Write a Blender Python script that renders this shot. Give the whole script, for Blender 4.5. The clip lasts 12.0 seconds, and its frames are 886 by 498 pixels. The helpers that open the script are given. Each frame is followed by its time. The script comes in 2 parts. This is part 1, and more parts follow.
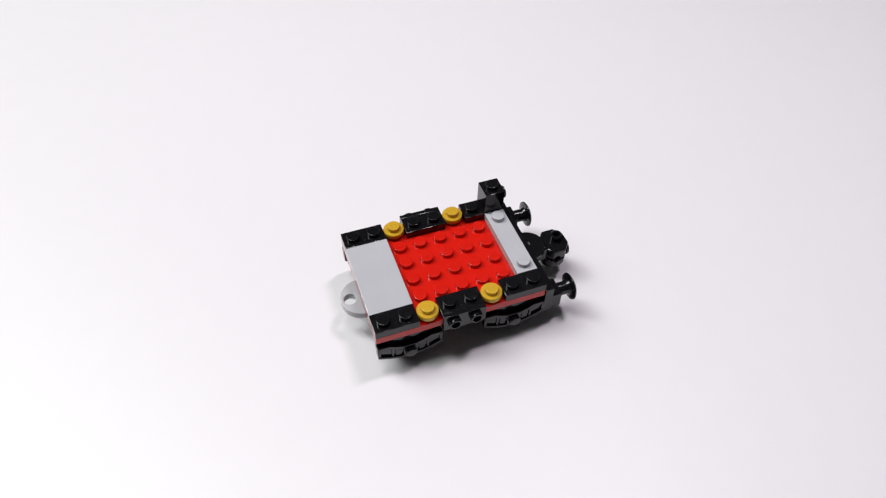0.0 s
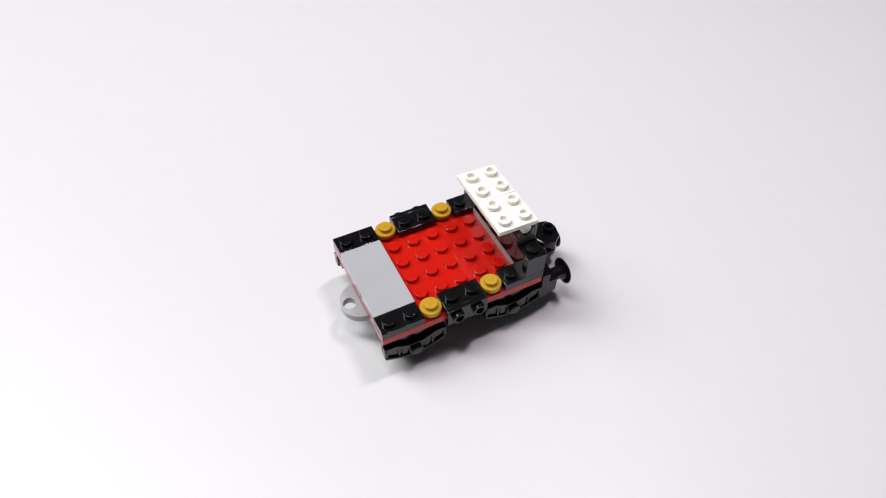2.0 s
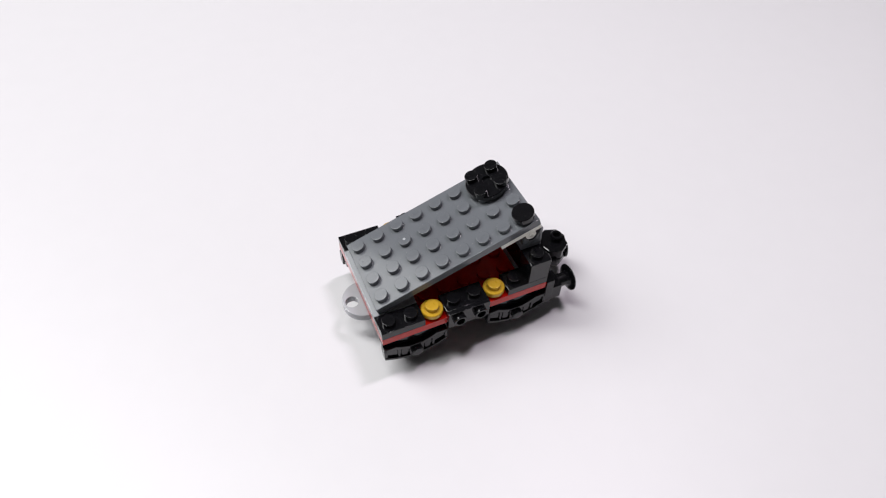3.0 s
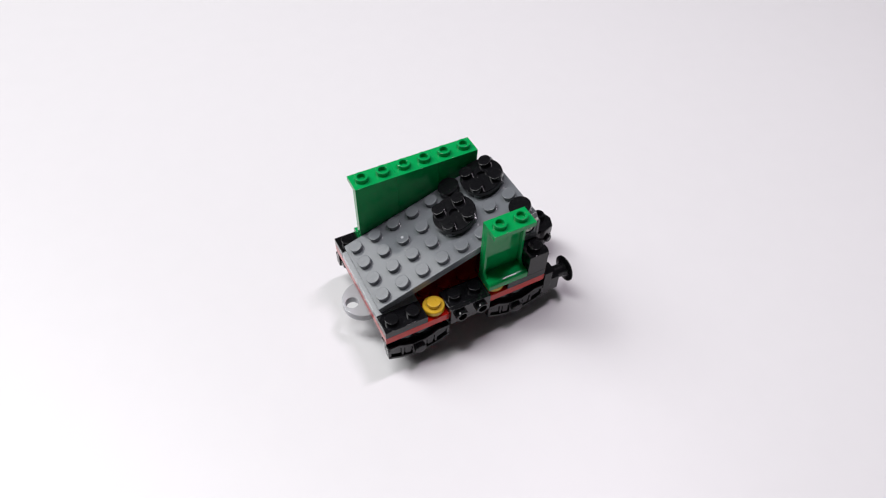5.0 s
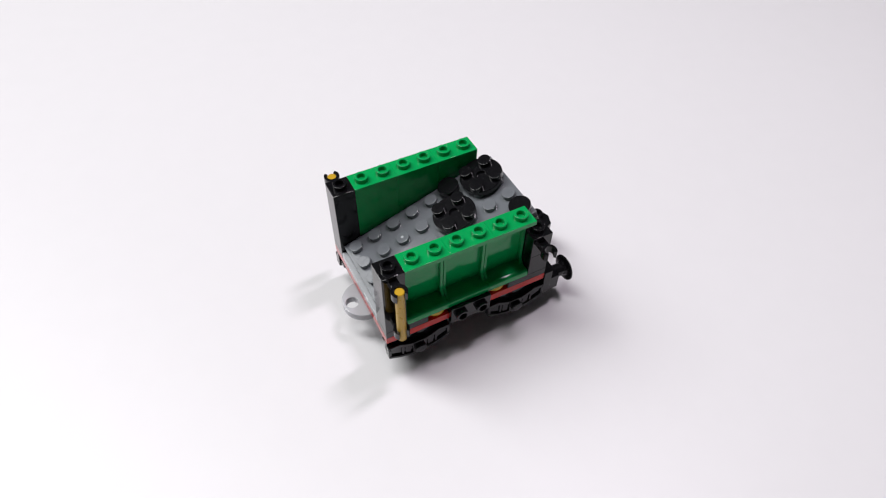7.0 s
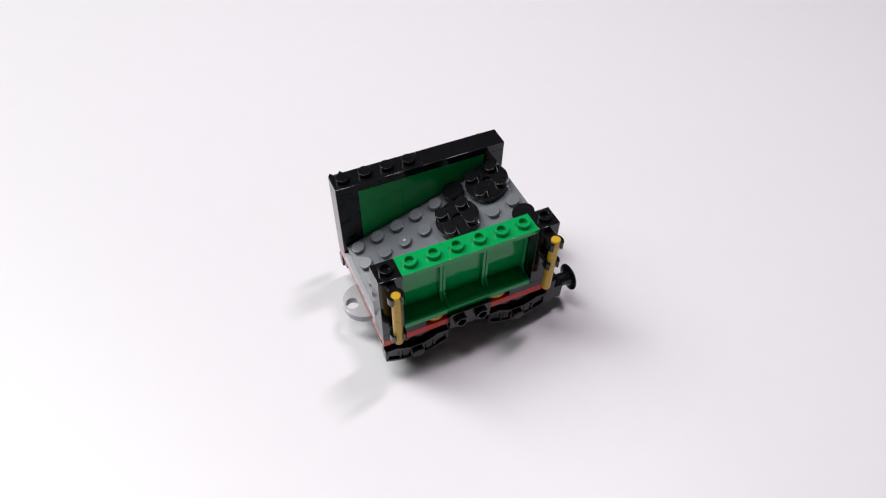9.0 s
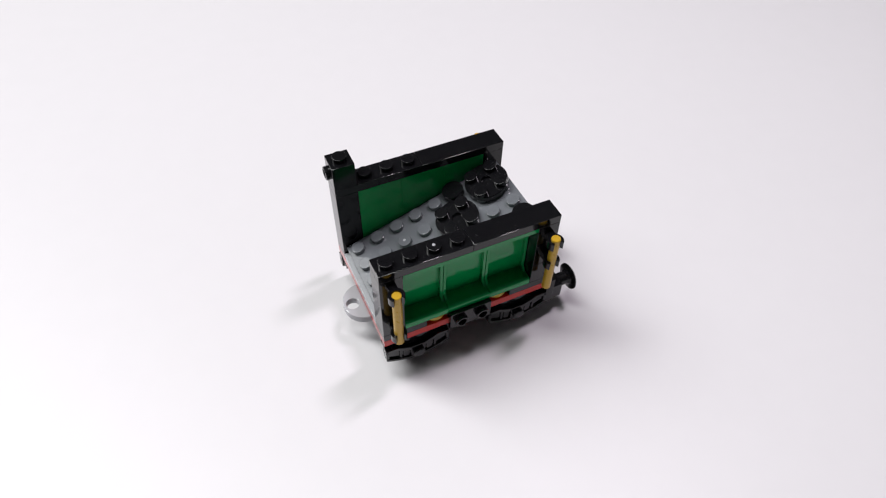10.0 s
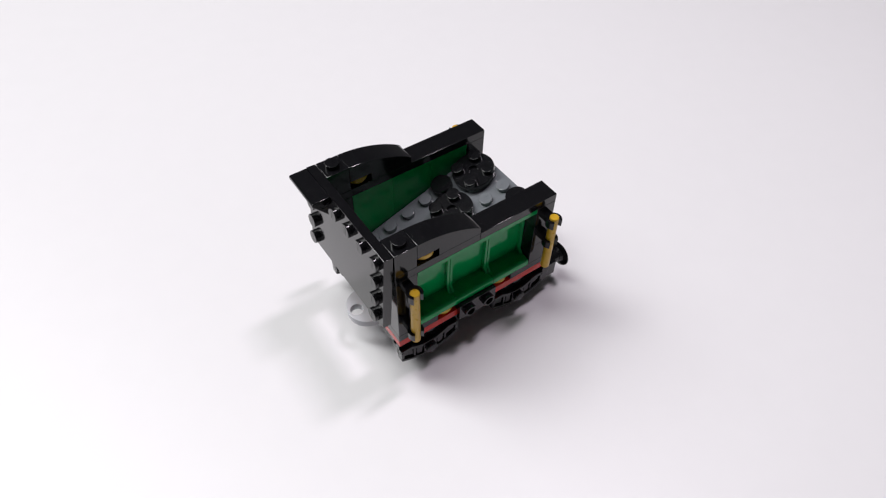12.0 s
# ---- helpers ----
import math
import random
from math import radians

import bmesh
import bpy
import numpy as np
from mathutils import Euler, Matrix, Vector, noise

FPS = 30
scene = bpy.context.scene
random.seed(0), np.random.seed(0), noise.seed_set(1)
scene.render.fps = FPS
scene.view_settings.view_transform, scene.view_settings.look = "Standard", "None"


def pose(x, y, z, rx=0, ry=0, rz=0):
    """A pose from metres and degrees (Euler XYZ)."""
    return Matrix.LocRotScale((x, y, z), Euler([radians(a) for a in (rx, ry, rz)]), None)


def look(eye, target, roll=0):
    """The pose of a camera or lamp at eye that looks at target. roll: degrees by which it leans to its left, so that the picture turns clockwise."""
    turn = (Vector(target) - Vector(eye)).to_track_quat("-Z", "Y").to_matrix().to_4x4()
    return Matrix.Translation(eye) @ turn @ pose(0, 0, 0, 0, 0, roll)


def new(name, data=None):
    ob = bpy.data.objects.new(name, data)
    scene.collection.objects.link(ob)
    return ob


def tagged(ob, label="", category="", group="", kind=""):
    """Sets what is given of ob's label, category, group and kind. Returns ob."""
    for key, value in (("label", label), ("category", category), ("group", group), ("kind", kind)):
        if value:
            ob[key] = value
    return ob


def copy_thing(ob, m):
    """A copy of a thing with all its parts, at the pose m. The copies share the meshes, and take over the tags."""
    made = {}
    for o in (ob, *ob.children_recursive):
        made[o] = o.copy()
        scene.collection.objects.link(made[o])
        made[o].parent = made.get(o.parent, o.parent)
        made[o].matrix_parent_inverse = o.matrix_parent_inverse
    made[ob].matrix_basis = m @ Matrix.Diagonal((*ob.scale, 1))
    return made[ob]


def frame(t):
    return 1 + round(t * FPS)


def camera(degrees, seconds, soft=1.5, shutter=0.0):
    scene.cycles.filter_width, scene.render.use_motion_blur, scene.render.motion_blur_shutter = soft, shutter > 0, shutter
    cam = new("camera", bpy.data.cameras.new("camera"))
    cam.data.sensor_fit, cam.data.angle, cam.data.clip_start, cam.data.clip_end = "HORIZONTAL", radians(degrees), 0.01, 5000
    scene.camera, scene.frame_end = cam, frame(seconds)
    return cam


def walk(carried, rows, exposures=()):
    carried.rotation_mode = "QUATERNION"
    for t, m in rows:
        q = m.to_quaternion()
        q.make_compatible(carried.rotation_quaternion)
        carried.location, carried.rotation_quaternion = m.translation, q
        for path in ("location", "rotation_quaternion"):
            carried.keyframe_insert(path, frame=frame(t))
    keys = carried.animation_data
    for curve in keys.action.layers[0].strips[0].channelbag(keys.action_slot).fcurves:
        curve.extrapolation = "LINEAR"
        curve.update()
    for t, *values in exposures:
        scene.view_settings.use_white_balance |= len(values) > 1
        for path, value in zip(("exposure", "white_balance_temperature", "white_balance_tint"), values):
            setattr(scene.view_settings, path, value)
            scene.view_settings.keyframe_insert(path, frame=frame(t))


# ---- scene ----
MM = 0.001
U = 8.0          # stud pitch, mm
Z0 = 17.6        # underside of the red base plate above the table, mm

# ---- camera: stands still ----
cam = camera(68.77, 12.0, soft=1.2)
EYE = Vector((0.0008, -0.1526, 0.20825))
AIM = look(EYE, EYE + Vector((0, math.sin(radians(40.48)), -math.cos(radians(40.48)))), 1.333)
walk(cam, [(0, AIM), (12.0, AIM)], exposures=((0, 0.0, 6500, 10), (12.0, 0.0, 6500, 10)))

# ---- light ----
world = bpy.data.worlds.new("room_light")
scene.world = world
world.use_nodes = True
world.node_tree.nodes["Background"].inputs[0].default_value = (1.0, 0.97, 1.0, 1)
world.node_tree.nodes["Background"].inputs[1].default_value = 0.25


def softbox(name, eye, target, width, height, watts, colour):
    lamp = bpy.data.lights.new(name, "AREA")
    lamp.shape, lamp.size, lamp.size_y = "RECTANGLE", width, height
    lamp.energy, lamp.color = watts, colour
    ob = new(name, lamp)
    ob.matrix_basis = look(eye, target)
    return ob


softbox("softbox_above", (-0.51, 0.115, 1.30), (0, 0, 0), 0.30, 0.98, 14.8, (0.98, 0.99, 0.98))
softbox("softbox_left", (-1.18, 0.36, 1.18), (0, 0, 0), 0.84, 0.84, 11.1, (0.98, 0.99, 0.98))
softbox("lamp_right", (0.28, 0.215, 1.02), (0, 0, 0), 0.07, 0.20, 3.6, (1.0, 0.89, 1.0))


# ---- materials ----
def plastic(name, colour, rough=0.16, metal=0.0, vary=0.06, coat=0.06, bump=0.05, ior=1.43, dust=0.0):
    m = bpy.data.materials.new(name)
    m.use_nodes = True
    nt = m.node_tree
    n, l = nt.nodes, nt.links
    b = n["Principled BSDF"]
    tc = n.new("ShaderNodeTexCoord")
    big = n.new("ShaderNodeTexNoise")
    big.inputs["Scale"].default_value, big.inputs["Detail"].default_value = 90, 3
    fine = n.new("ShaderNodeTexNoise")
    fine.inputs["Scale"].default_value, fine.inputs["Detail"].default_value = 900, 4
    info = n.new("ShaderNodeObjectInfo")
    l.new(tc.outputs["Object"], big.inputs["Vector"])
    l.new(tc.outputs["Object"], fine.inputs["Vector"])
    add = n.new("ShaderNodeMath")
    add.operation = "MULTIPLY_ADD"
    add.inputs[1].default_value = 0.5
    l.new(info.outputs["Random"], add.inputs[0])
    l.new(big.outputs["Fac"], add.inputs[2])
    mix = n.new("ShaderNodeMix")
    mix.data_type = "RGBA"
    mix.inputs["A"].default_value = (*[c * (1 - vary) for c in colour], 1)
    mix.inputs["B"].default_value = (*[min(1, c * (1 + vary)) for c in colour], 1)
    l.new(add.outputs[0], mix.inputs["Factor"])
    # specks of dust and rubbed marks
    speck = n.new("ShaderNodeTexNoise")
    speck.inputs["Scale"].default_value, speck.inputs["Detail"].default_value = 1300, 2
    l.new(tc.outputs["Object"], speck.inputs["Vector"])
    edge = n.new("ShaderNodeMapRange")
    edge.inputs["From Min"].default_value, edge.inputs["From Max"].default_value = 0.69, 0.76
    edge.inputs["To Max"].default_value = dust
    l.new(speck.outputs["Fac"], edge.inputs["Value"])
    dusty = n.new("ShaderNodeMix")
    dusty.data_type = "RGBA"
    dusty.inputs["B"].default_value = (0.45, 0.44, 0.43, 1)
    l.new(edge.outputs["Result"], dusty.inputs["Factor"])
    l.new(mix.outputs["Result"], dusty.inputs["A"])
    l.new(dusty.outputs["Result"], b.inputs["Base Color"])
    ramp = n.new("ShaderNodeMapRange")
    ramp.inputs["To Min"].default_value, ramp.inputs["To Max"].default_value = rough * 0.85, rough * 1.2
    l.new(fine.outputs["Fac"], ramp.inputs["Value"])
    l.new(ramp.outputs["Result"], b.inputs["Roughness"])
    bp = n.new("ShaderNodeBump")
    bp.inputs["Strength"].default_value, bp.inputs["Distance"].default_value = bump, 0.0002
    l.new(big.outputs["Fac"], bp.inputs["Height"])
    l.new(bp.outputs["Normal"], b.inputs["Normal"])
    b.inputs["IOR"].default_value = ior
    b.inputs["Metallic"].default_value = metal
    b.inputs["Coat Weight"].default_value, b.inputs["Coat Roughness"].default_value = coat, 0.04
    l.new(bp.outputs["Normal"], b.inputs["Coat Normal"])
    return m


BLACK = plastic("black_plastic", (0.005, 0.005, 0.006), 0.11, dust=0.05)
RED = plastic("red_plastic", (0.54, 0.010, 0.005), 0.1)
GREEN = plastic("green_plastic", (0.002, 0.285, 0.072), 0.08, dust=0.04)
LIGHT_GREY = plastic("light_grey_plastic", (0.41, 0.418, 0.44), 0.12)
DARK_GREY = plastic("dark_grey_plastic", (0.136, 0.145, 0.158), 0.11, dust=0.2)
WHITE = plastic("white_plastic", (0.90, 0.88, 0.81), 0.15)
GOLD = plastic("pearl_gold_plastic", (0.53, 0.315, 0.02), 0.28, metal=0.08)
STEEL = plastic("steel", (0.5, 0.5, 0.5), 0.25, metal=1.0)
# grey of the unseen room, chosen for how much fill light it bounces
WALL = plastic("wall_paint", (0.33, 0.326, 0.33), 0.6, coat=0.0, ior=1.5)


def table_material():
    m = plastic("white_gloss_table", (0.715, 0.70, 0.72), 0.42, vary=0.012, coat=0.0, bump=0.004, ior=1.5)
    return m


TABLE = table_material()


# ---- mesh helpers, all in mm ----
def box(bm, x0, x1, y0, y1, z0, z1, bevel=0.14):
    t = bmesh.new()
    bmesh.ops.create_cube(t, size=1)
    for v in t.verts:
        v.co = (x0 + (v.co.x + 0.5) * (x1 - x0), y0 + (v.co.y + 0.5) * (y1 - y0), z0 + (v.co.z + 0.5) * (z1 - z0))
    if bevel:
        bmesh.ops.bevel(t, geom=t.edges[:], offset=bevel, segments=2, affect="EDGES", profile=0.5)
    merge(bm, t)


def merge(bm, t):
    me = bpy.data.meshes.new("joined")
    t.to_mesh(me)
    t.free()
    bm.from_mesh(me)
    bpy.data.meshes.remove(me)


def turned(bm, profile, m=None, seg=24):
    """A solid turned about z from (radius, height) pairs, moved by m."""
    t = bmesh.new()
    rings = []
    for r, h in profile:
        if r <= 1e-6:
            rings.append([t.verts.new((0, 0, h))])
        else:
            rings.append([t.verts.new((r * math.cos(2 * math.pi * i / seg), r * math.sin(2 * math.pi * i / seg), h)) for i in range(seg)])
    for a, b in zip(rings, rings[1:]):
        for i in range(seg):
            j = (i + 1) % seg
            if len(a) == 1:
                t.faces.new((a[0], b[j], b[i]))
            elif len(b) == 1:
                t.faces.new((a[i], a[j], b[0]))
            else:
                t.faces.new((a[i], a[j], b[j], b[i]))
    for ring, flip in ((rings[0], True), (rings[-1], False)):
        if len(ring) > 1:
            t.faces.new(ring[::-1] if flip else ring)
    bmesh.ops.recalc_face_normals(t, faces=t.faces[:])
    if m is not None:
        bmesh.ops.transform(t, matrix=m, verts=t.verts[:])
    merge(bm, t)


def prism(bm, outline, y0, y1, bevel=0.15, m=None):
    """An (x, z) outline drawn out along y."""
    t = bmesh.new()
    face = t.faces.new([t.verts.new((x, y0, z)) for x, z in outline])
    out = bmesh.ops.extrude_face_region(t, geom=[face])
    for v in out["geom"]:
        if isinstance(v, bmesh.types.BMVert):
            v.co.y = y1
    bmesh.ops.recalc_face_normals(t, faces=t.faces[:])
    if bevel:
        sharp = [e for e in t.edges if e.calc_face_angle(0) > 0.5]
        bmesh.ops.bevel(t, geom=sharp, offset=bevel, segments=2, affect="EDGES", profile=0.5)
    if m is not None:
        bmesh.ops.transform(t, matrix=m, verts=t.verts[:])
    merge(bm, t)


def at(x, y, z, rx=0, ry=0, rz=0):
    return Matrix.LocRotScale((x, y, z), Euler([radians(a) for a in (rx, ry, rz)]), None)


ROUND = [(2.42 - 0.2 + 0.2 * math.cos(a), 1.5 + 0.2 * math.sin(a)) for a in np.linspace(0, math.pi / 2, 6)]


def stud(bm, x, y, z, m=None, hollow=False):
    base = at(x, y, z) if m is None else m
    if hollow:
        turned(bm, [(2.42, -0.1), (2.42, 1.3)] + ROUND + [(1.62, 1.7), (1.45, 1.55), (1.4, -0.9), (0, -0.9)], base)
    else:
        turned(bm, [(2.42, -0.1), (2.42, 1.4)] + ROUND + [(2.12, 1.7), (0, 1.7)], base)
        # the moulded mark on top, as plain bars
        for k in (-0.45, 0.45):
            t = bmesh.new()
            box(t, -1.35, 1.35, k - 0.22, k + 0.22, 1.66, 1.74, 0)
            bmesh.ops.transform(t, matrix=base, verts=t.verts[:])
            merge(bm, t)


def part(name, bm, material, parent, label="", place=None):
    """Links bm, in mm about its own base, as one mesh object under parent."""
    bmesh.ops.scale(bm, vec=(MM, MM, MM), verts=bm.verts[:])
    me = bpy.data.meshes.new(name)
    bm.to_mesh(me)
    bm.free()
    for p in me.polygons:
        p.use_smooth = True
    me.set_sharp_from_angle(angle=radians(21))
    me.materials.append(material)
    ob = new(name, me)
    ob.parent = parent
    if place is not None:
        ob.matrix_basis = place
    if label:
        tagged(ob, label)
    return ob


def spot(u, v, z, m=None):
    """Tender space: u studs along, v studs across, z mm above the base plate's underside."""
    p = pose((u - 4) * U * MM, (v - 3) * U * MM, (z + Z0) * MM)
    return p if m is None else p @ m


G = 0.07  # half the gap between neighbours


def block(bm, nu, nv, h, studs=None, hollow=False):
    """A plate or brick of nu x nv studs about its own middle, underside at 0. studs: (i, j) cells, or None for all."""
    box(bm, -nu * U / 2 + G, nu * U / 2 - G, -nv * U / 2 + G, nv * U / 2 - G, 0.02, h)
    cells = [(i, j) for i in range(nu) for j in range(nv)] if studs is None else studs
    for i, j in cells:
        stud(bm, (i + 0.5 - nu / 2) * U, (j + 0.5 - nv / 2) * U, h, hollow=hollow)
    return bm


# ---- the setting ----
def setting():
    bm = bmesh.new()
    box(bm, -900, 900, -600, 900, -30, 0, 2)
    tagged(part("table_top", bm, TABLE, None, "smooth glossy white table top"), category="table top", kind="structure")
    # unseen room shell, added to close the place and bounce light
    for name, b in (("floor", (-2500, 2500, -2500, 2500, -800, -750)), ("ceiling", (-2500, 2500, -2500, 2500, 1750, 1800)),
                    ("wall_north", (-2500, 2500, 2500, 2600, -750, 1750)), ("wall_south", (-2500, 2500, -2600, -2500, -750, 1750)),
                    ("wall_east", (2500, 2600, -2500, 2500, -750, 1750)), ("wall_west", (-2600, -2500, -2500, 2500, -750, 1750))):
        bm = bmesh.new()
        box(bm, *b, 0)
        tagged(part(name, bm, WALL, None, "plain matt grey surface of an unseen room"), category=name.split("_")[0], kind="structure")


setting()

# ---- the tender ----
tender = tagged(new("toy_train_tender"), "black, red and green toy brick train tender on white table", "toy train")


def base_plate():
    bm = block(bmesh.new(), 8, 6, 3.2, [(i, j) for i in range(2, 7) for j in range(1, 5)])
    part("base_plate", bm, RED, tender, "red studded base plate", spot(4, 3, 0))


def edge_plates():
    bm = block(bmesh.new(), 2, 1, 3.2)
    first = part("edge_plate", bm, BLACK, tender, "black two-stud plate", spot(1, 0.5, 3.2))
    for u, v in ((7, 0.5), (1, 5.5), (7, 5.5)):
        copy_thing(first, spot(u, v, 3.2))


def bracket():
    bm = block(bmesh.new(), 2, 1, 3.2)
    box(bm, -8 + G, 8 - G, -5.6, -3.9, -4.6, 3.2)
    for x in (-4, 4):
        turned(bm, [(2.42, -0.1), (2.42, 1.5), (2.25, 1.7), (1.75, 1.7), (1.6, 1.55), (1.6, 0.1), (0, 0.1)], at(x, -5.6, -0.4, 90))
    first = part("bracket_plate", bm, BLACK, tender, "black bracket plate with two hollow side studs", spot(4, 0.5, 3.2))
    copy_thing(first, spot(4, 5.5, 3.2, pose(0, 0, 0, 0, 0, 180)))


def round_plate_mesh():
    bm = bmesh.new()
    turned(bm, [(2.9, 0), (2.9, 1.1), (3.75, 1.25), (3.92, 1.45), (3.92, 2.95), (3.7, 3.2), (0, 3.2)], seg=32)
    stud(bm, 0, 0, 3.2)
    return bm


def gold_rounds():
    first = part("round_plate", round_plate_mesh(), GOLD, tender, "pearl gold round one-stud plate", spot(2.5, 0.5, 3.2))
    for u, v in ((5.5, 0.5), (2.5, 5.5), (5.5, 5.5)):
        copy_thing(first, spot(u, v, 3.2))


def grey_tops():
    part("tile", block(bmesh.new(), 2, 4, 3.2, []), LIGHT_GREY, tender, "smooth light grey tile", spot(1, 3, 3.2))
    part("end_plate", block(bmesh.new(), 1, 4, 3.2, [(0, 0), (0, 3)]), LIGHT_GREY, tender, "light grey plate with a stud at each end", spot(7.5, 3, 3.2))


def side_stud_brick(way):
    bm = block(bmesh.new(), 1, 1, 9.6)
    turned(bm, [(2.42, -0.1), (2.42, 1.45), (2.2, 1.7), (1.6, 1.7), (1.55, 0.3), (0, 0.3)], at(3.9 * way, 0, 5.4, 0, 90 * way))
    return bm


def underside():
    bm = bmesh.new()
    # mostly hidden underframe, made wide to block red bounce onto the table
    box(bm, -29, 29, -19.4, 19.4, -3.2, -0.1)
    box(bm, -8, 8, -7.9, 7.9, -6.4, -3.1)
    part("chassis", bm, BLACK, tender, "black underframe", spot(4, 3, 0))
    # hitch with a round eye
    bm = bmesh.new()
    t = bmesh.new()
    seg, hole, cx = 40, 2.35, -4.6
    outer = [(8.4, 7.9)] + [(8 * math.cos(a), 8 * math.sin(a)) for a in np.linspace(math.pi / 2, 1.5 * math.pi, 25)] + [(8.4, -7.9)]
    inner = [(cx + hole * math.cos(2 * math.pi * i / seg), hole * math.sin(2 * math.pi * i / seg)) for i in range(seg)]
    loops = []
    for pts in (outer, inner):
        vs = [t.verts.new((x, y, -6.1)) for x, y in pts]
        loops += [t.edges.new((vs[i], vs[(i + 1) % len(vs)])) for i in range(len(vs))]
    fill = bmesh.ops.triangle_fill(t, edges=loops, use_beauty=True)
    faces = [f for f in fill["geom"] if isinstance(f, bmesh.types.BMFace)]
    up = bmesh.ops.extrude_face_region(t, geom=faces)
    for v in up["geom"]:
        if isinstance(v, bmesh.types.BMVert):
            v.co.z = -3.0
    bmesh.ops.recalc_face_normals(t, faces=t.faces[:])
    rim = [e for e in t.edges if e.calc_face_angle(0) > 0.9]
    bmesh.ops.bevel(t, geom=rim, offset=0.25, segments=2, affect="EDGES", profile=0.5)
    merge(bm, t)
    part("hitch_eye", bm, LIGHT_GREY, tender, "light grey hitch plate with a round eye", spot(0.16, 3, 0))


def bogie(u):
    holder = bmesh.new()
    box(holder, -11, 11, -18.5, 18.5, -5.2, -0.15)
    whole = part("bogie", holder, BLACK, tender, "black wheel holder with moulded side frames", spot(u, 3, 0))
    for way in (-1, 1):
        bm = bmesh.new()
        flip = at(0, 0, 0, 0, 0, 0 if way < 0 else 180)
        # inset upper web, a hollowed face below it, raised bands, posts and spring bars round the hollows, and the axle box
        # this black web closes the upper gap, in place of an unlit recess
        prism(bm, [(-12, -0.3), (-12, -6), (12, -6), (12, -0.3)], -23.4, -21.6, 0.1, flip)
        crest = [(-12, -2.3), (-7.6, -2.3), (-5.4, -3.5), (-2.6, -4.6), (2.6, -4.6), (5.4, -3.5), (7.6, -2.3), (12, -2.3)]
        sole = [(-12, -8.0), (-7.6, -10.0), (-3.6, -11.2), (3.6, -11.2), (7.6, -10.0), (12, -8.0)]
        prism(bm, crest + sole[::-1], -24.4, -22.2, 0.15, flip)
        prism(bm, crest + [(x, z - 1.7) for x, z in crest[::-1]], -25.0, -23.9, 0.18, flip)
        prism(bm, sole + [(x * 0.99, z + 1.1) for x, z in sole[::-1]], -25.2, -23.9, 0.18, flip)
        for x in (-1, 1):
            prism(bm, [(x * 12, -2.4), (x * 12, -7.9), (x * 10.9, -8.3), (x * 10.9, -2.4)], -25.0, -23.9, 0.15, flip)
            prism(bm, [(x * 7.0, -3.4), (x * 7.0, -9.3), (x * 6.1, -9.6), (x * 6.1, -3.6)], -24.9, -23.9, 0.15, flip)
            prism(bm, [(x * 5.6, -5.0), (x * 5.6, -9.2), (x * 3.2, -9.6), (x * 3.2, -5.6)], -24.75, -24.2, 0.2, flip)
        prism(bm, [(-2.7, -4.7), (-2.7, -10.6), (2.7, -10.6), (2.7, -4.7)], -25.1, -23.9, 0.2, flip)
        turned(bm, [(2.2, 0), (2.2, 1.3), (1.9, 1.6), (0.9, 1.7), (0, 1.7)], flip @ at(0, -25.0, -7.9, 90), 24)
        box(bm, -11.5, 11.5, -23.4 if way < 0 else 18, -18 if way < 0 else 23.4, -5.2, -3.9)
        part("side_frame", bm, BLACK, whole, place=pose(0, 0, 0))
        wb = bmesh.new()
        turned(wb, [(0, -2.6), (3.0, -2.6), (3.2, -2.0), (6.6, -2.0), (7.6, -2.6), (8.1, -2.3), (8.25, 1.6), (9.0, 1.8), (9.1, 2.2), (9.0, 2.7), (0, 2.7)], at(0, 0, 0, 90 * way), 32)
        part("wheel", wb, BLACK, whole, place=pose(0, 18.2 * way * MM, -8.5 * MM))
    ax = bmesh.new()
    turned(ax, [(1.5, -16), (1.5, 16)], at(0, 0, -8.5, 90), 12)
    part("axle", ax, STEEL, whole, "steel axle", place=pose(0, 0, 0))


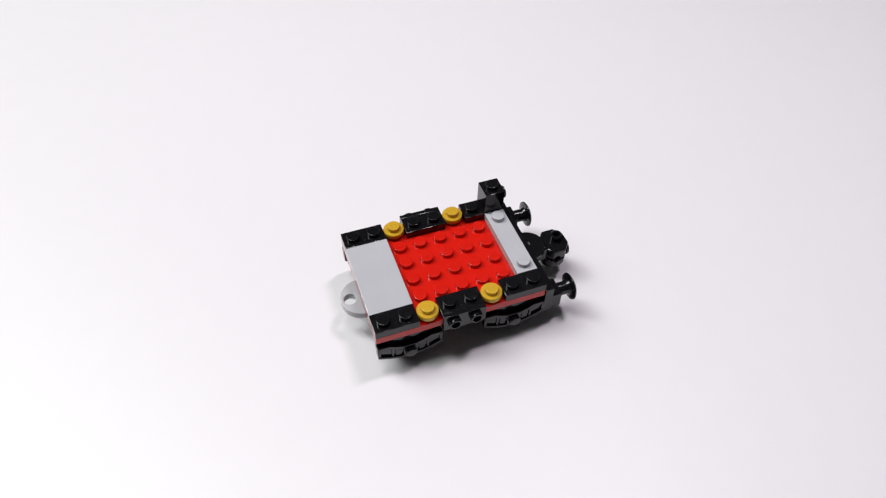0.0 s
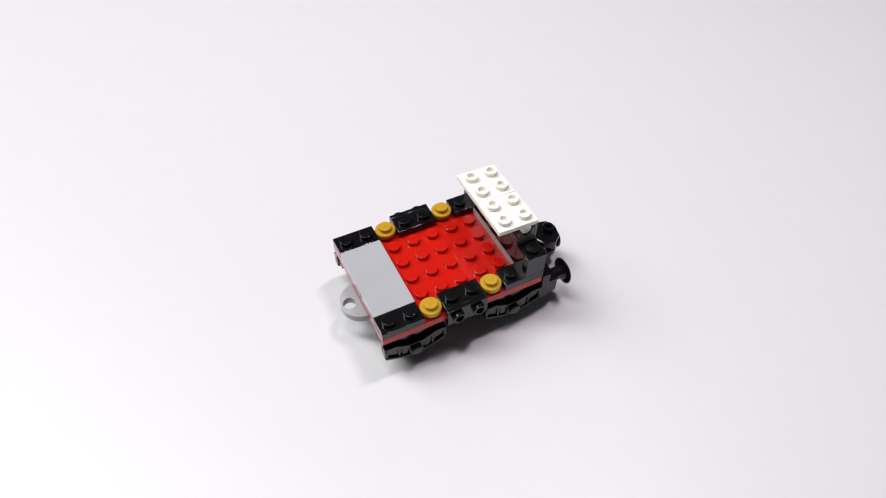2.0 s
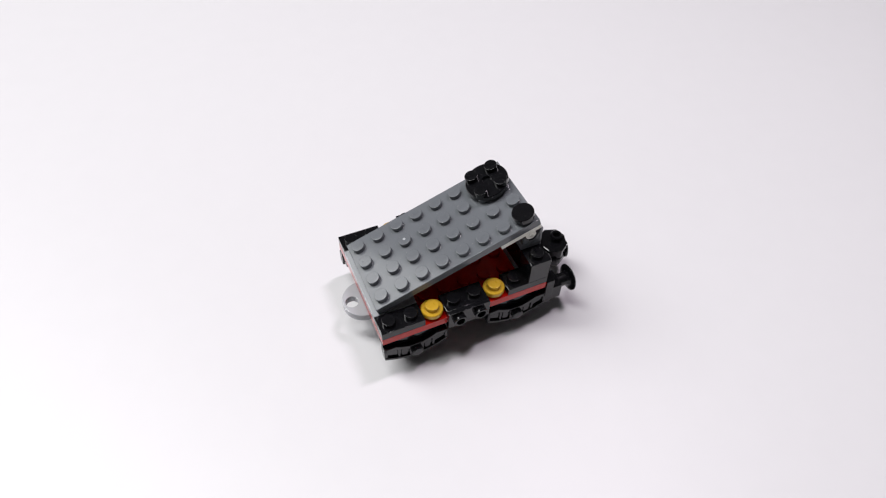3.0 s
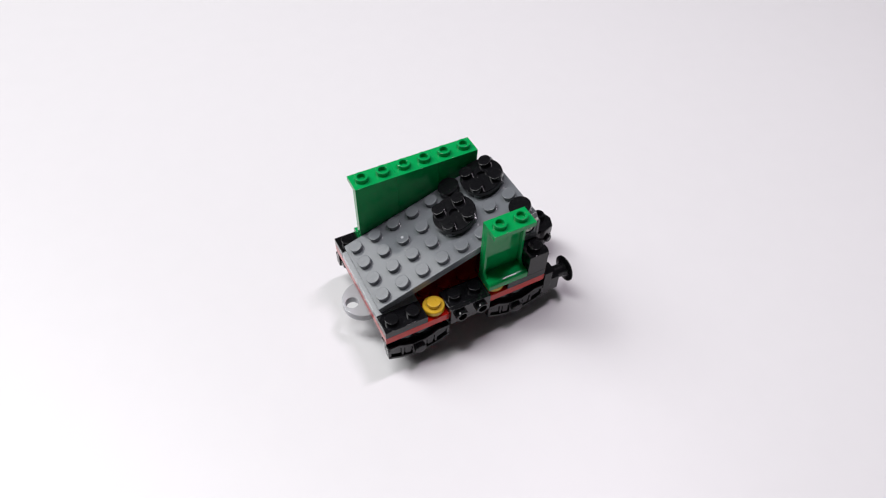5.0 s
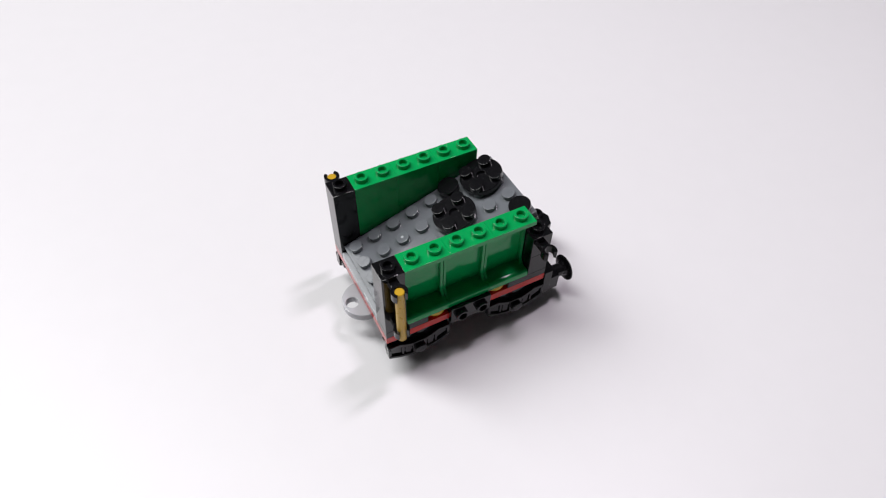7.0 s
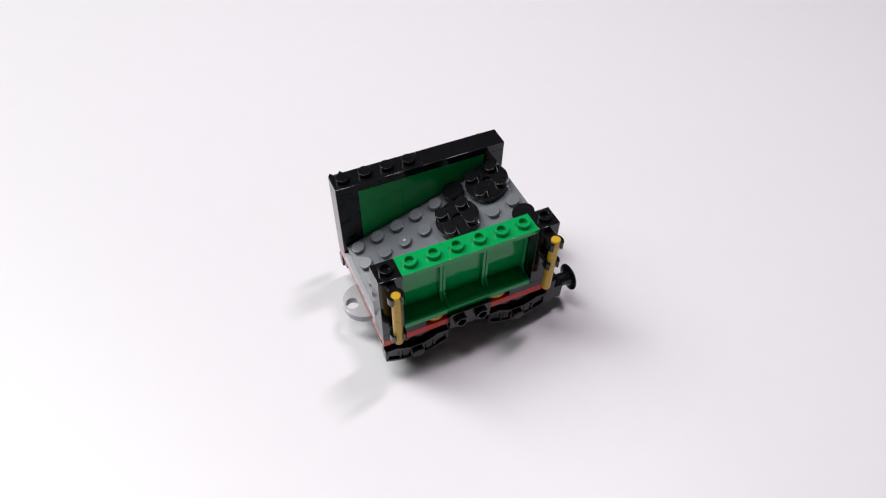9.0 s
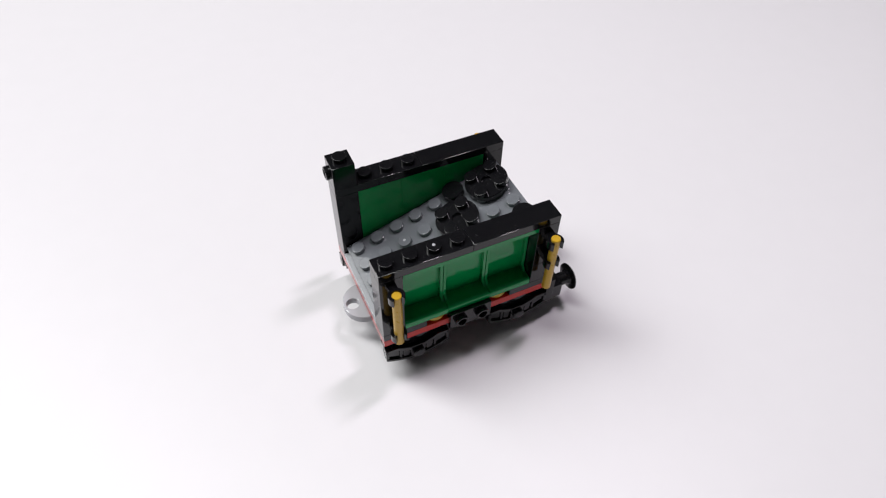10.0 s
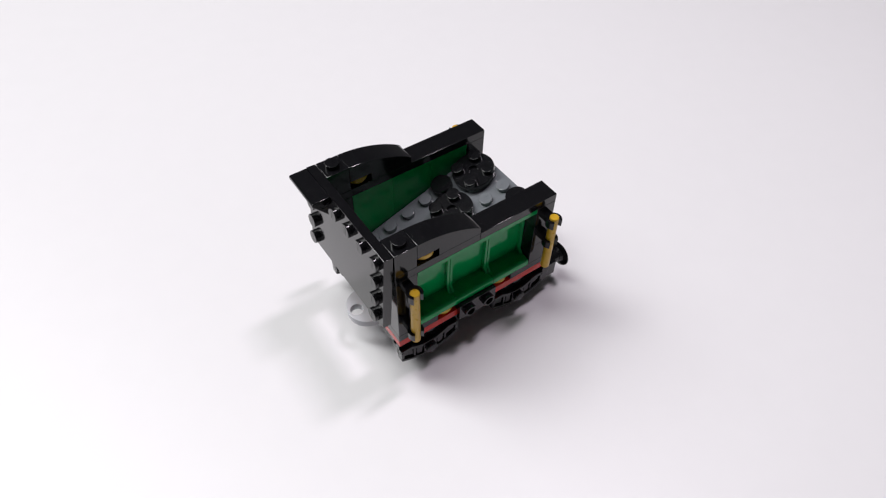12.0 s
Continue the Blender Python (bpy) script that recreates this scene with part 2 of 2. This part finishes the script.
def buffer_end():
    bm = bmesh.new()
    box(bm, 0.1, 3.4, -24.4, 24.4, -9.6, 3.0)
    beam = part("buffer_beam", bm, BLACK, tender, "black buffer beam", spot(8, 3, 0))
    for y in (-20, 20):
        bm = bmesh.new()
        box(bm, 3.2, 7.6, y - 3.9, y + 3.9, -9.4, -2.4)
        turned(bm, [(2.6, 0), (2.6, 8.2), (3.2, 9.2), (5.2, 9.6), (5.3, 10.0), (4.6, 10.6), (2.4, 10.95), (0, 11.05)], at(3.0, y, -5.0, 0, 90), 28)
        part("buffer", bm, BLACK, beam, "round-headed black buffer", pose(0, 0, 0))
    bm = bmesh.new()
    turned(bm, [(6.6, -2.2), (6.8, -1.9), (6.8, -0.6), (6.4, -0.2), (1.0, 0.15), (0, 0.15)], at(4.2, 0, 0.8), 36)
    box(bm, 3, 12, -3.2, 3.2, -7.4, -1.4)
    coupling = part("coupling", bm, BLACK, beam, "black swivel coupling", pose(0, 0, 0))
    # the pin stands on the tender; the magnet housing swings about it
    bm = bmesh.new()
    box(bm, -0.7, 0.7, -0.7, 0.7, 0, 0.25, 0.05)
    part("coupling_pin", bm, STEEL, tender, "small steel pin", spot(8 + 4.2 / 8, 3, 0.95))
    bm = bmesh.new()
    plan = [(6.4, -2.6), (9.0, -5.9), (14.0, -5.9), (16.7, -2.6), (16.7, 2.6), (14.0, 5.9), (9.0, 5.9), (6.4, 2.6)]
    upright = at(0, 0, 0, -90)
    prism(bm, plan, 1.5, 6.2, 0.5, upright)
    prism(bm, [(11.5 + (x - 11.5) * 0.93, y * 0.93) for x, y in plan], 6.0, 6.9, 0.1, upright)
    prism(bm, plan, 6.7, 9.6, 0.3, upright)
    prism(bm, [(11.5 + (x - 11.5) * 0.86, y * 0.86) for x, y in plan], 9.2, 12.2, 0.5, upright)
    turned(bm, [(2.4, 0), (2.4, 2.2), (2.1, 2.5), (1.35, 2.5), (1.2, 2.2), (1.2, 0.6), (0, 0.6)], at(12.8, 0.8, -1.6), 20)
    for y in (-4.9, 4.9):
        turned(bm, [(1.7, 0), (1.7, 0.8), (1.3, 1.1), (0, 1.1)], at(11.4, y * 1.22, -7.2, -90 if y > 0 else 90), 18)
    turned(bm, [(3.4, 0), (3.4, 0.8), (3.0, 1.1), (0, 1.1)], at(16.7, 0, -7.0, 0, 90), 20)
    box(bm, 2, 7, -2.4, 2.4, -7.6, -3.4)
    return part("magnet", bm, BLACK, tender, "black magnet housing with a round knob", spot(8 + 4.2 / 8, 3, 0))


base_plate()
edge_plates()
bracket()
gold_rounds()
grey_tops()
post_far = part("side_stud_brick", side_stud_brick(1), BLACK, tender, "black one-stud brick with a side stud", spot(7.5, 5.5, 6.4))
underside()
bogie(1.5)
bogie(6.5)
magnet = buffer_end()


# ---- pieces that are added one by one ----
def hinge_base():
    bm = bmesh.new()
    box(bm, -3.93, 3.93, -7.93, 7.93, 0.02, 2.4)
    box(bm, -3.93, -2.9, -7.93, 7.93, 0.5, 2.9)
    box(bm, 2.9, 3.93, -7.93, 7.93, 0.5, 8.6)
    # a cradle at each end and a curved tongue between them
    cradle = [(-3.0, 0.5), (-3.2, 4.9), (-2.4, 5.4), (-1.8, 4.4), (-0.8, 3.4), (0.6, 3.3), (1.7, 4.2), (2.3, 5.8), (3.0, 7.6), (3.0, 0.5)]
    for y in (-7.7, 6.4):
        prism(bm, cradle, y, y + 1.3, 0.12)
    prism(bm, [(-0.9, 2.2), (-1.1, 4.4), (-0.5, 5.3), (0.5, 5.2), (0.2, 4.3), (1.4, 3.2), (1.8, 2.2)], -0.9, 0.9, 0.12)
    return bm


def hinge_top():
    bm = bmesh.new()
    box(bm, -8 + G, 8 - G, -8 + G, 8 - G, -1.9, 0, 0.2)
    for x in (-4, 4):
        for y in (-4, 4):
            stud(bm, x, y, 0, hollow=True)
    turned(bm, [(2.0, -7.6), (2.0, 7.6)], at(3.5, 0, -3.2, 90), 18)
    box(bm, 1.6, 5.4, -6.8, 6.8, -3.2, -1.5)
    turned(bm, [(1.5, 0), (1.5, 0.5), (0.7, 0.5), (0.6, 0.2), (0, 0.2)], at(3.5, -7.5, -3.2, 90), 20)
    return bm


def round_two():
    bm = bmesh.new()
    turned(bm, [(6.4, 0), (6.4, 0.9), (7.7, 1.0), (7.92, 1.2), (7.92, 2.95), (7.7, 3.2), (1.9, 3.2), (1.8, 2.2), (0, 2.2)], seg=40)
    for x in (-4, 4):
        for y in (-4, 4):
            stud(bm, x, y, 3.2)
    return bm


def round_tile():
    bm = bmesh.new()
    turned(bm, [(3.0, 0), (3.0, 0.8), (3.8, 0.9), (3.95, 1.1), (3.95, 2.95), (3.75, 3.2), (0, 3.22)], seg=32)
    return bm


def panel():
    bm = bmesh.new()
    box(bm, -7.98, 7.98, 2.5, 3.84, 0.1, 28.4, 0.05)
    top = bmesh.new()
    box(top, -7.98, 7.98, -3.93, 3.93, 27.0, 28.8, 0.04)
    merge(bm, top)
    lip = [(-2.5 - 1.43 * math.cos(a), 1.5 + 1.43 * math.sin(a)) for a in np.linspace(0, math.pi / 2, 7)]
    prism(bm, [(-3.93, 0.02)] + lip + [(3.9, 2.95), (3.9, 0.02)], -7.9, 7.9, 0, at(0, 0, 0, 0, 0, 90) @ Matrix.Diagonal((1, -1, 1, 1)))
    for x in (-1, 1):
        e = x * 7.89
        lo, hi = sorted((e, e - x * 1.0))
        prism(bm, [(-1.0, 2.6), (0.9, 5.0), (0.9, 27.2), (2.7, 27.2), (2.7, 2.6)], lo, hi, 0.1, at(0, 0, 0, 0, 0, 90) @ Matrix.Diagonal((1, -1, 1, 1)))
    for x in (-4, 4):
        stud(bm, x, 0, 28.8, hollow=True)
    return bm


def clip(bm, z):
    """An open C-clip on the -y face, for an upright bar."""
    box(bm, -1.5, 1.5, -6.4, -3.7, z - 1.4, z + 1.4, 0.1)
    arc = [(2.75 * math.cos(a), 2.75 * math.sin(a)) for a in np.linspace(radians(-50), radians(230), 17)]
    arc += [(1.7 * math.cos(a), 1.7 * math.sin(a)) for a in np.linspace(radians(230), radians(-50), 17)]
    t = bmesh.new()
    face = t.faces.new([t.verts.new((x, y - 8.3, z - 1.5)) for x, y in arc])
    out = bmesh.ops.extrude_face_region(t, geom=[face])
    for v in out["geom"]:
        if isinstance(v, bmesh.types.BMVert):
            v.co.z = z + 1.5
    bmesh.ops.recalc_face_normals(t, faces=t.faces[:])
    merge(bm, t)


def tall_clip_brick():
    bm = block(bmesh.new(), 1, 1, 28.8, hollow=True)
    clip(bm, 25.4)
    clip(bm, 5.2)
    return bm


def clip_brick():
    bm = block(bmesh.new(), 1, 1, 9.6, hollow=True)
    clip(bm, 5.4)
    return bm


def bar():
    bm = bmesh.new()
    turned(bm, [(1.4, 0), (1.6, 0.2), (1.6, 25.2), (1.4, 25.4), (0, 25.4)], seg=20)
    return bm


def curved_slope():
    bm = bmesh.new()
    radius = 44.2
    top = [(x, 9.6 - radius + math.sqrt(radius * radius - x * x)) for x in np.linspace(24 - G, G, 19)]
    outline = [(G, 3.3), (8, 3.3), (8, 0.02), (24 - G, 0.02)] + top
    prism(bm, outline, -3.93, 3.93, 0.14)
    return bm


def back_plate():
    bm = bmesh.new()
    box(bm, -3.2, -0.05, -24 + G, 24 - G, 0, 32)
    cells = [(y, 28) for y in range(-20, 21, 8)] + [(y, z) for y in (-20, 20) for z in (4, 12, 20)]
    for y, z in cells:
        stud(bm, 0, 0, 0, at(-3.2, y, z, 0, -90))
    return bm


def wedge():
    bm = bmesh.new()
    prism(bm, [(-0.05, 0), (-0.05, 7.93), (-6.1, 7.93), (-6.4, 7.5), (-6.4, 6.6), (-0.9, 0)], -8 + G, 8 - G, 0.25)
    return bm


HALF = pose(0, 0, 0, 0, 0, 180)
PIVOT = spot(4 + 3.44, 3, 22.4)
DROP = PIVOT @ pose(0, 0, 0, 0, -18.5) @ PIVOT.inverted()


def on_slope(u, v):
    return DROP @ spot(u, v, 28.8)


PIECES = []  # (object, seconds at which it is set down, its place on the tender, later places)


def add(seconds, name, bm, material, label, place, later=()):
    ob = part(name, bm, material, tender, label)
    PIECES.append((ob, seconds, place, later))
    return ob


def gate_mark(ob, x, y, z):
    bm = bmesh.new()
    turned(bm, [(0.55, 0), (0.5, 0.12), (0, 0.12)], None, 14)
    part("gate_mark", bm, LIGHT_GREY, ob, "pale moulding mark", pose(x * MM, y * MM, z * MM))


add(0.3, "long_brick", block(bmesh.new(), 1, 4, 9.6), BLACK, "black four-stud brick", spot(7.5, 3, 6.4))
add(0.6, "side_stud_brick", side_stud_brick(1), BLACK, "black one-stud brick with a side stud", spot(7.5, 0.5, 6.4))
add(0.9, "hinge_base", hinge_base(), DARK_GREY, "dark grey hinge base", spot(7.5, 4, 16))
add(1.2, "hinge_base", hinge_base(), DARK_GREY, "dark grey hinge base", spot(7.5, 2, 16))
for seconds, v in ((1.5, 4), (1.8, 2)):
    add(seconds, "hinge_top", hinge_top(), WHITE, "white hinge plate with four hollow studs", spot(7, v, 26.2, pose(0, 0, 0, 0, 2.5)), ((2.1, spot(7, v, 25.6)), (2.4, DROP @ spot(7, v, 25.6)),))
sloping = add(2.1, "sloping_plate", block(bmesh.new(), 8, 4, 3.2), DARK_GREY, "dark grey studded plate that tips down on its hinge", spot(4, 3, 25.6), ((2.4, DROP @ spot(4, 3, 25.6)),))
gate_mark(sloping, -12, 4, 4.88)
add(2.7, "round_tile", round_tile(), BLACK, "black round coal tile", on_slope(7.5, 1.5))
add(3.0, "round_coal_plate", round_two(), BLACK, "black round four-stud coal plate", on_slope(7, 4))
add(3.3, "round_coal_plate", round_two(), BLACK, "black round four-stud coal plate", on_slope(5, 3))
add(3.6, "round_tile", round_tile(), BLACK, "black round coal tile", on_slope(5.5, 4.5))
for seconds, u in ((3.9, 6), (4.2, 4), (4.5, 2)):
    add(seconds, "side_panel", panel(), GREEN, "green side panel with hollow studs on top", spot(u, 5.5, 6.4, HALF))
for seconds, u in ((4.8, 6), (5.1, 4), (5.4, 2)):
    add(seconds, "side_panel", panel(), GREEN, "green side panel with hollow studs on top", spot(u, 0.5, 6.4))
add(5.7, "tall_clip_brick", tall_clip_brick(), BLACK, "tall black brick with two clips", spot(0.5, 5.5, 6.4, HALF))
add(6.0, "tall_clip_brick", tall_clip_brick(), BLACK, "tall black brick with two clips", spot(0.5, 0.5, 6.4))
add(6.3, "handrail", bar(), GOLD, "upright pearl gold handrail", spot(0.5, -0.54, 7.6))
add(6.6, "handrail", bar(), GOLD, "upright pearl gold handrail", spot(0.5, 6.54, 7.6))
add(6.9, "clip_brick", clip_brick(), BLACK, "black brick with one clip", spot(7.5, 0.5, 16))
add(7.2, "clip_brick", clip_brick(), BLACK, "black brick with one clip", spot(7.5, 0.5, 25.6))
add(7.5, "clip_brick", clip_brick(), BLACK, "black brick with one clip", spot(7.5, 5.5, 16, HALF))
add(7.8, "clip_brick", clip_brick(), BLACK, "black brick with one clip", spot(7.5, 5.5, 25.6, HALF))
add(8.1, "handrail", bar(), GOLD, "upright pearl gold handrail", spot(7.5, -0.54, 7.9))
add(8.4, "handrail", bar(), GOLD, "upright pearl gold handrail", spot(7.5, 6.54, 7.9))
add(8.7, "top_tile", block(bmesh.new(), 4, 1, 3.2, []), BLACK, "smooth black top tile", spot(6, 5.5, 35.2))
add(9.0, "top_plate", block(bmesh.new(), 4, 1, 3.2), BLACK, "black four-stud top plate", spot(2, 5.5, 35.2))
near_top = add(9.3, "top_plate", block(bmesh.new(), 4, 1, 3.2), BLACK, "black four-stud top plate", spot(2, 0.5, 35.2))
gate_mark(near_top, 4, 0, 4.88)
add(9.6, "top_tile", block(bmesh.new(), 4, 1, 3.2, []), BLACK, "smooth black top tile", spot(6, 0.5, 35.2))
for first, v in ((9.9, 5.5), (10.8, 0.5)):
    add(first, "side_stud_brick", side_stud_brick(-1), BLACK, "black one-stud brick with a side stud", spot(0.5, v, 38.4))
    add(first + 0.3, "round_plate", round_plate_mesh(), GOLD, "pearl gold round one-stud plate", spot(1.5, v, 38.4))
    add(first + 0.6, "curved_slope", curved_slope(), BLACK, "smooth black curved slope", spot(1, v, 38.4))
add(11.7, "back_plate", back_plate(), BLACK, "upright black end plate with studs along three edges", spot(-0.05, 3, 43.8, pose(0, 0, 0, 0, 4.3)) @ pose(0, 0, -27.8 * MM))
add(12.0, "wedge_slope", wedge(), BLACK, "smooth black wedge slope", spot(-0.4, 5, 40))


# ---- what moves ----
# The tender is nudged at every step of 0.3 s: mm across, mm away and degrees of turn.
STEPS = (
    (0.00, 0.00, 20.90), (-0.01, -0.28, 21.04), (0.11, 0.02, 21.54), (0.11, 0.02, 21.54), (0.11, 0.02, 21.54), (-0.97, -0.07, 23.51),
    (-1.65, 1.85, 27.53), (-1.68, 1.54, 27.42), (-1.68, 1.54, 27.42), (-0.87, 1.28, 26.12), (-0.06, 1.02, 24.81), (-0.20, 1.27, 25.37),
    (-0.34, 1.52, 25.93), (-0.49, 1.78, 26.49), (-0.63, 2.03, 27.04), (-0.77, 2.28, 27.60), (-0.91, 2.53, 28.16), (-0.75, 2.42, 28.00),
    (-0.58, 2.31, 27.85), (-0.72, 2.46, 28.23), (-0.86, 2.62, 28.60), (-0.18, 1.66, 25.47), (-0.55, 2.21, 26.94), (-0.93, 2.76, 28.40),
    (-0.93, 2.76, 28.40), (-0.73, 2.35, 27.78), (-0.53, 1.93, 27.17), (-0.33, 1.52, 26.56), (-0.13, 1.11, 25.95), (0.07, 0.70, 25.33),
    (0.07, 0.70, 25.33), (0.13, 0.96, 26.52), (0.09, 0.85, 26.13), (0.04, 0.74, 25.74), (-0.02, 0.58, 25.82), (-0.08, 0.41, 25.91),
    (0.50, -0.42, 23.89), (0.07, -0.04, 25.98), (-0.36, 0.34, 28.07), (-0.66, 1.30, 30.42), (-1.36, 3.54, 35.91),
)
SHIFT = 1 / 30


def tender_at(k):
    x, y, turn = STEPS[k]
    return pose(x * MM, y * MM, 0, 0, 0, turn)


def motions():
    rows = []
    for k in range(41):
        t = 0.3 * k
        rows.append((t, tender_at(k)))
        if k < 40:
            rows.append((t + 0.3 - SHIFT, tender_at(k)))
    walk(tender, rows)
    # the magnet housing is knocked about its pin: seconds and degrees
    rows, last = [], None
    for t, swing in ((0, 1), (0.6, -7), (1.5, -14), (1.8, -12), (2.1, -19), (3.9, 18), (5.4, 21)):
        m = spot(8 + 4.2 / 8, 3, 0, pose(0, 0, 0, 0, 0, swing))
        if last is not None:
            rows.append((t - SHIFT, last))
        rows.append((t, m))
        last = m
    walk(magnet, rows + [(12.0, last)])
    # until it is set down, each piece lies still in a row on the table, near the builder and outside the picture
    for n, (ob, seconds, place, later) in enumerate(PIECES):
        low = min(v.co.z for v in ob.data.vertices)
        lying = pose(-0.16 + 0.036 * (n % 10), -0.17 - 0.05 * (n // 10), -low, 0, 0, 25)
        rows = []
        for k in range(round(seconds / 0.3)):
            m = tender_at(k).inverted() @ lying
            rows += [(0.3 * k, m), (0.3 * k + 0.3 - SHIFT, m)]
        now = place
        rows.append((seconds, now))
        for t, m in later:
            rows += [(t - SHIFT, now), (t, m)]
            now = m
        if seconds < 12.0:
            rows.append((12.0, now))
        walk(ob, rows)


motions()
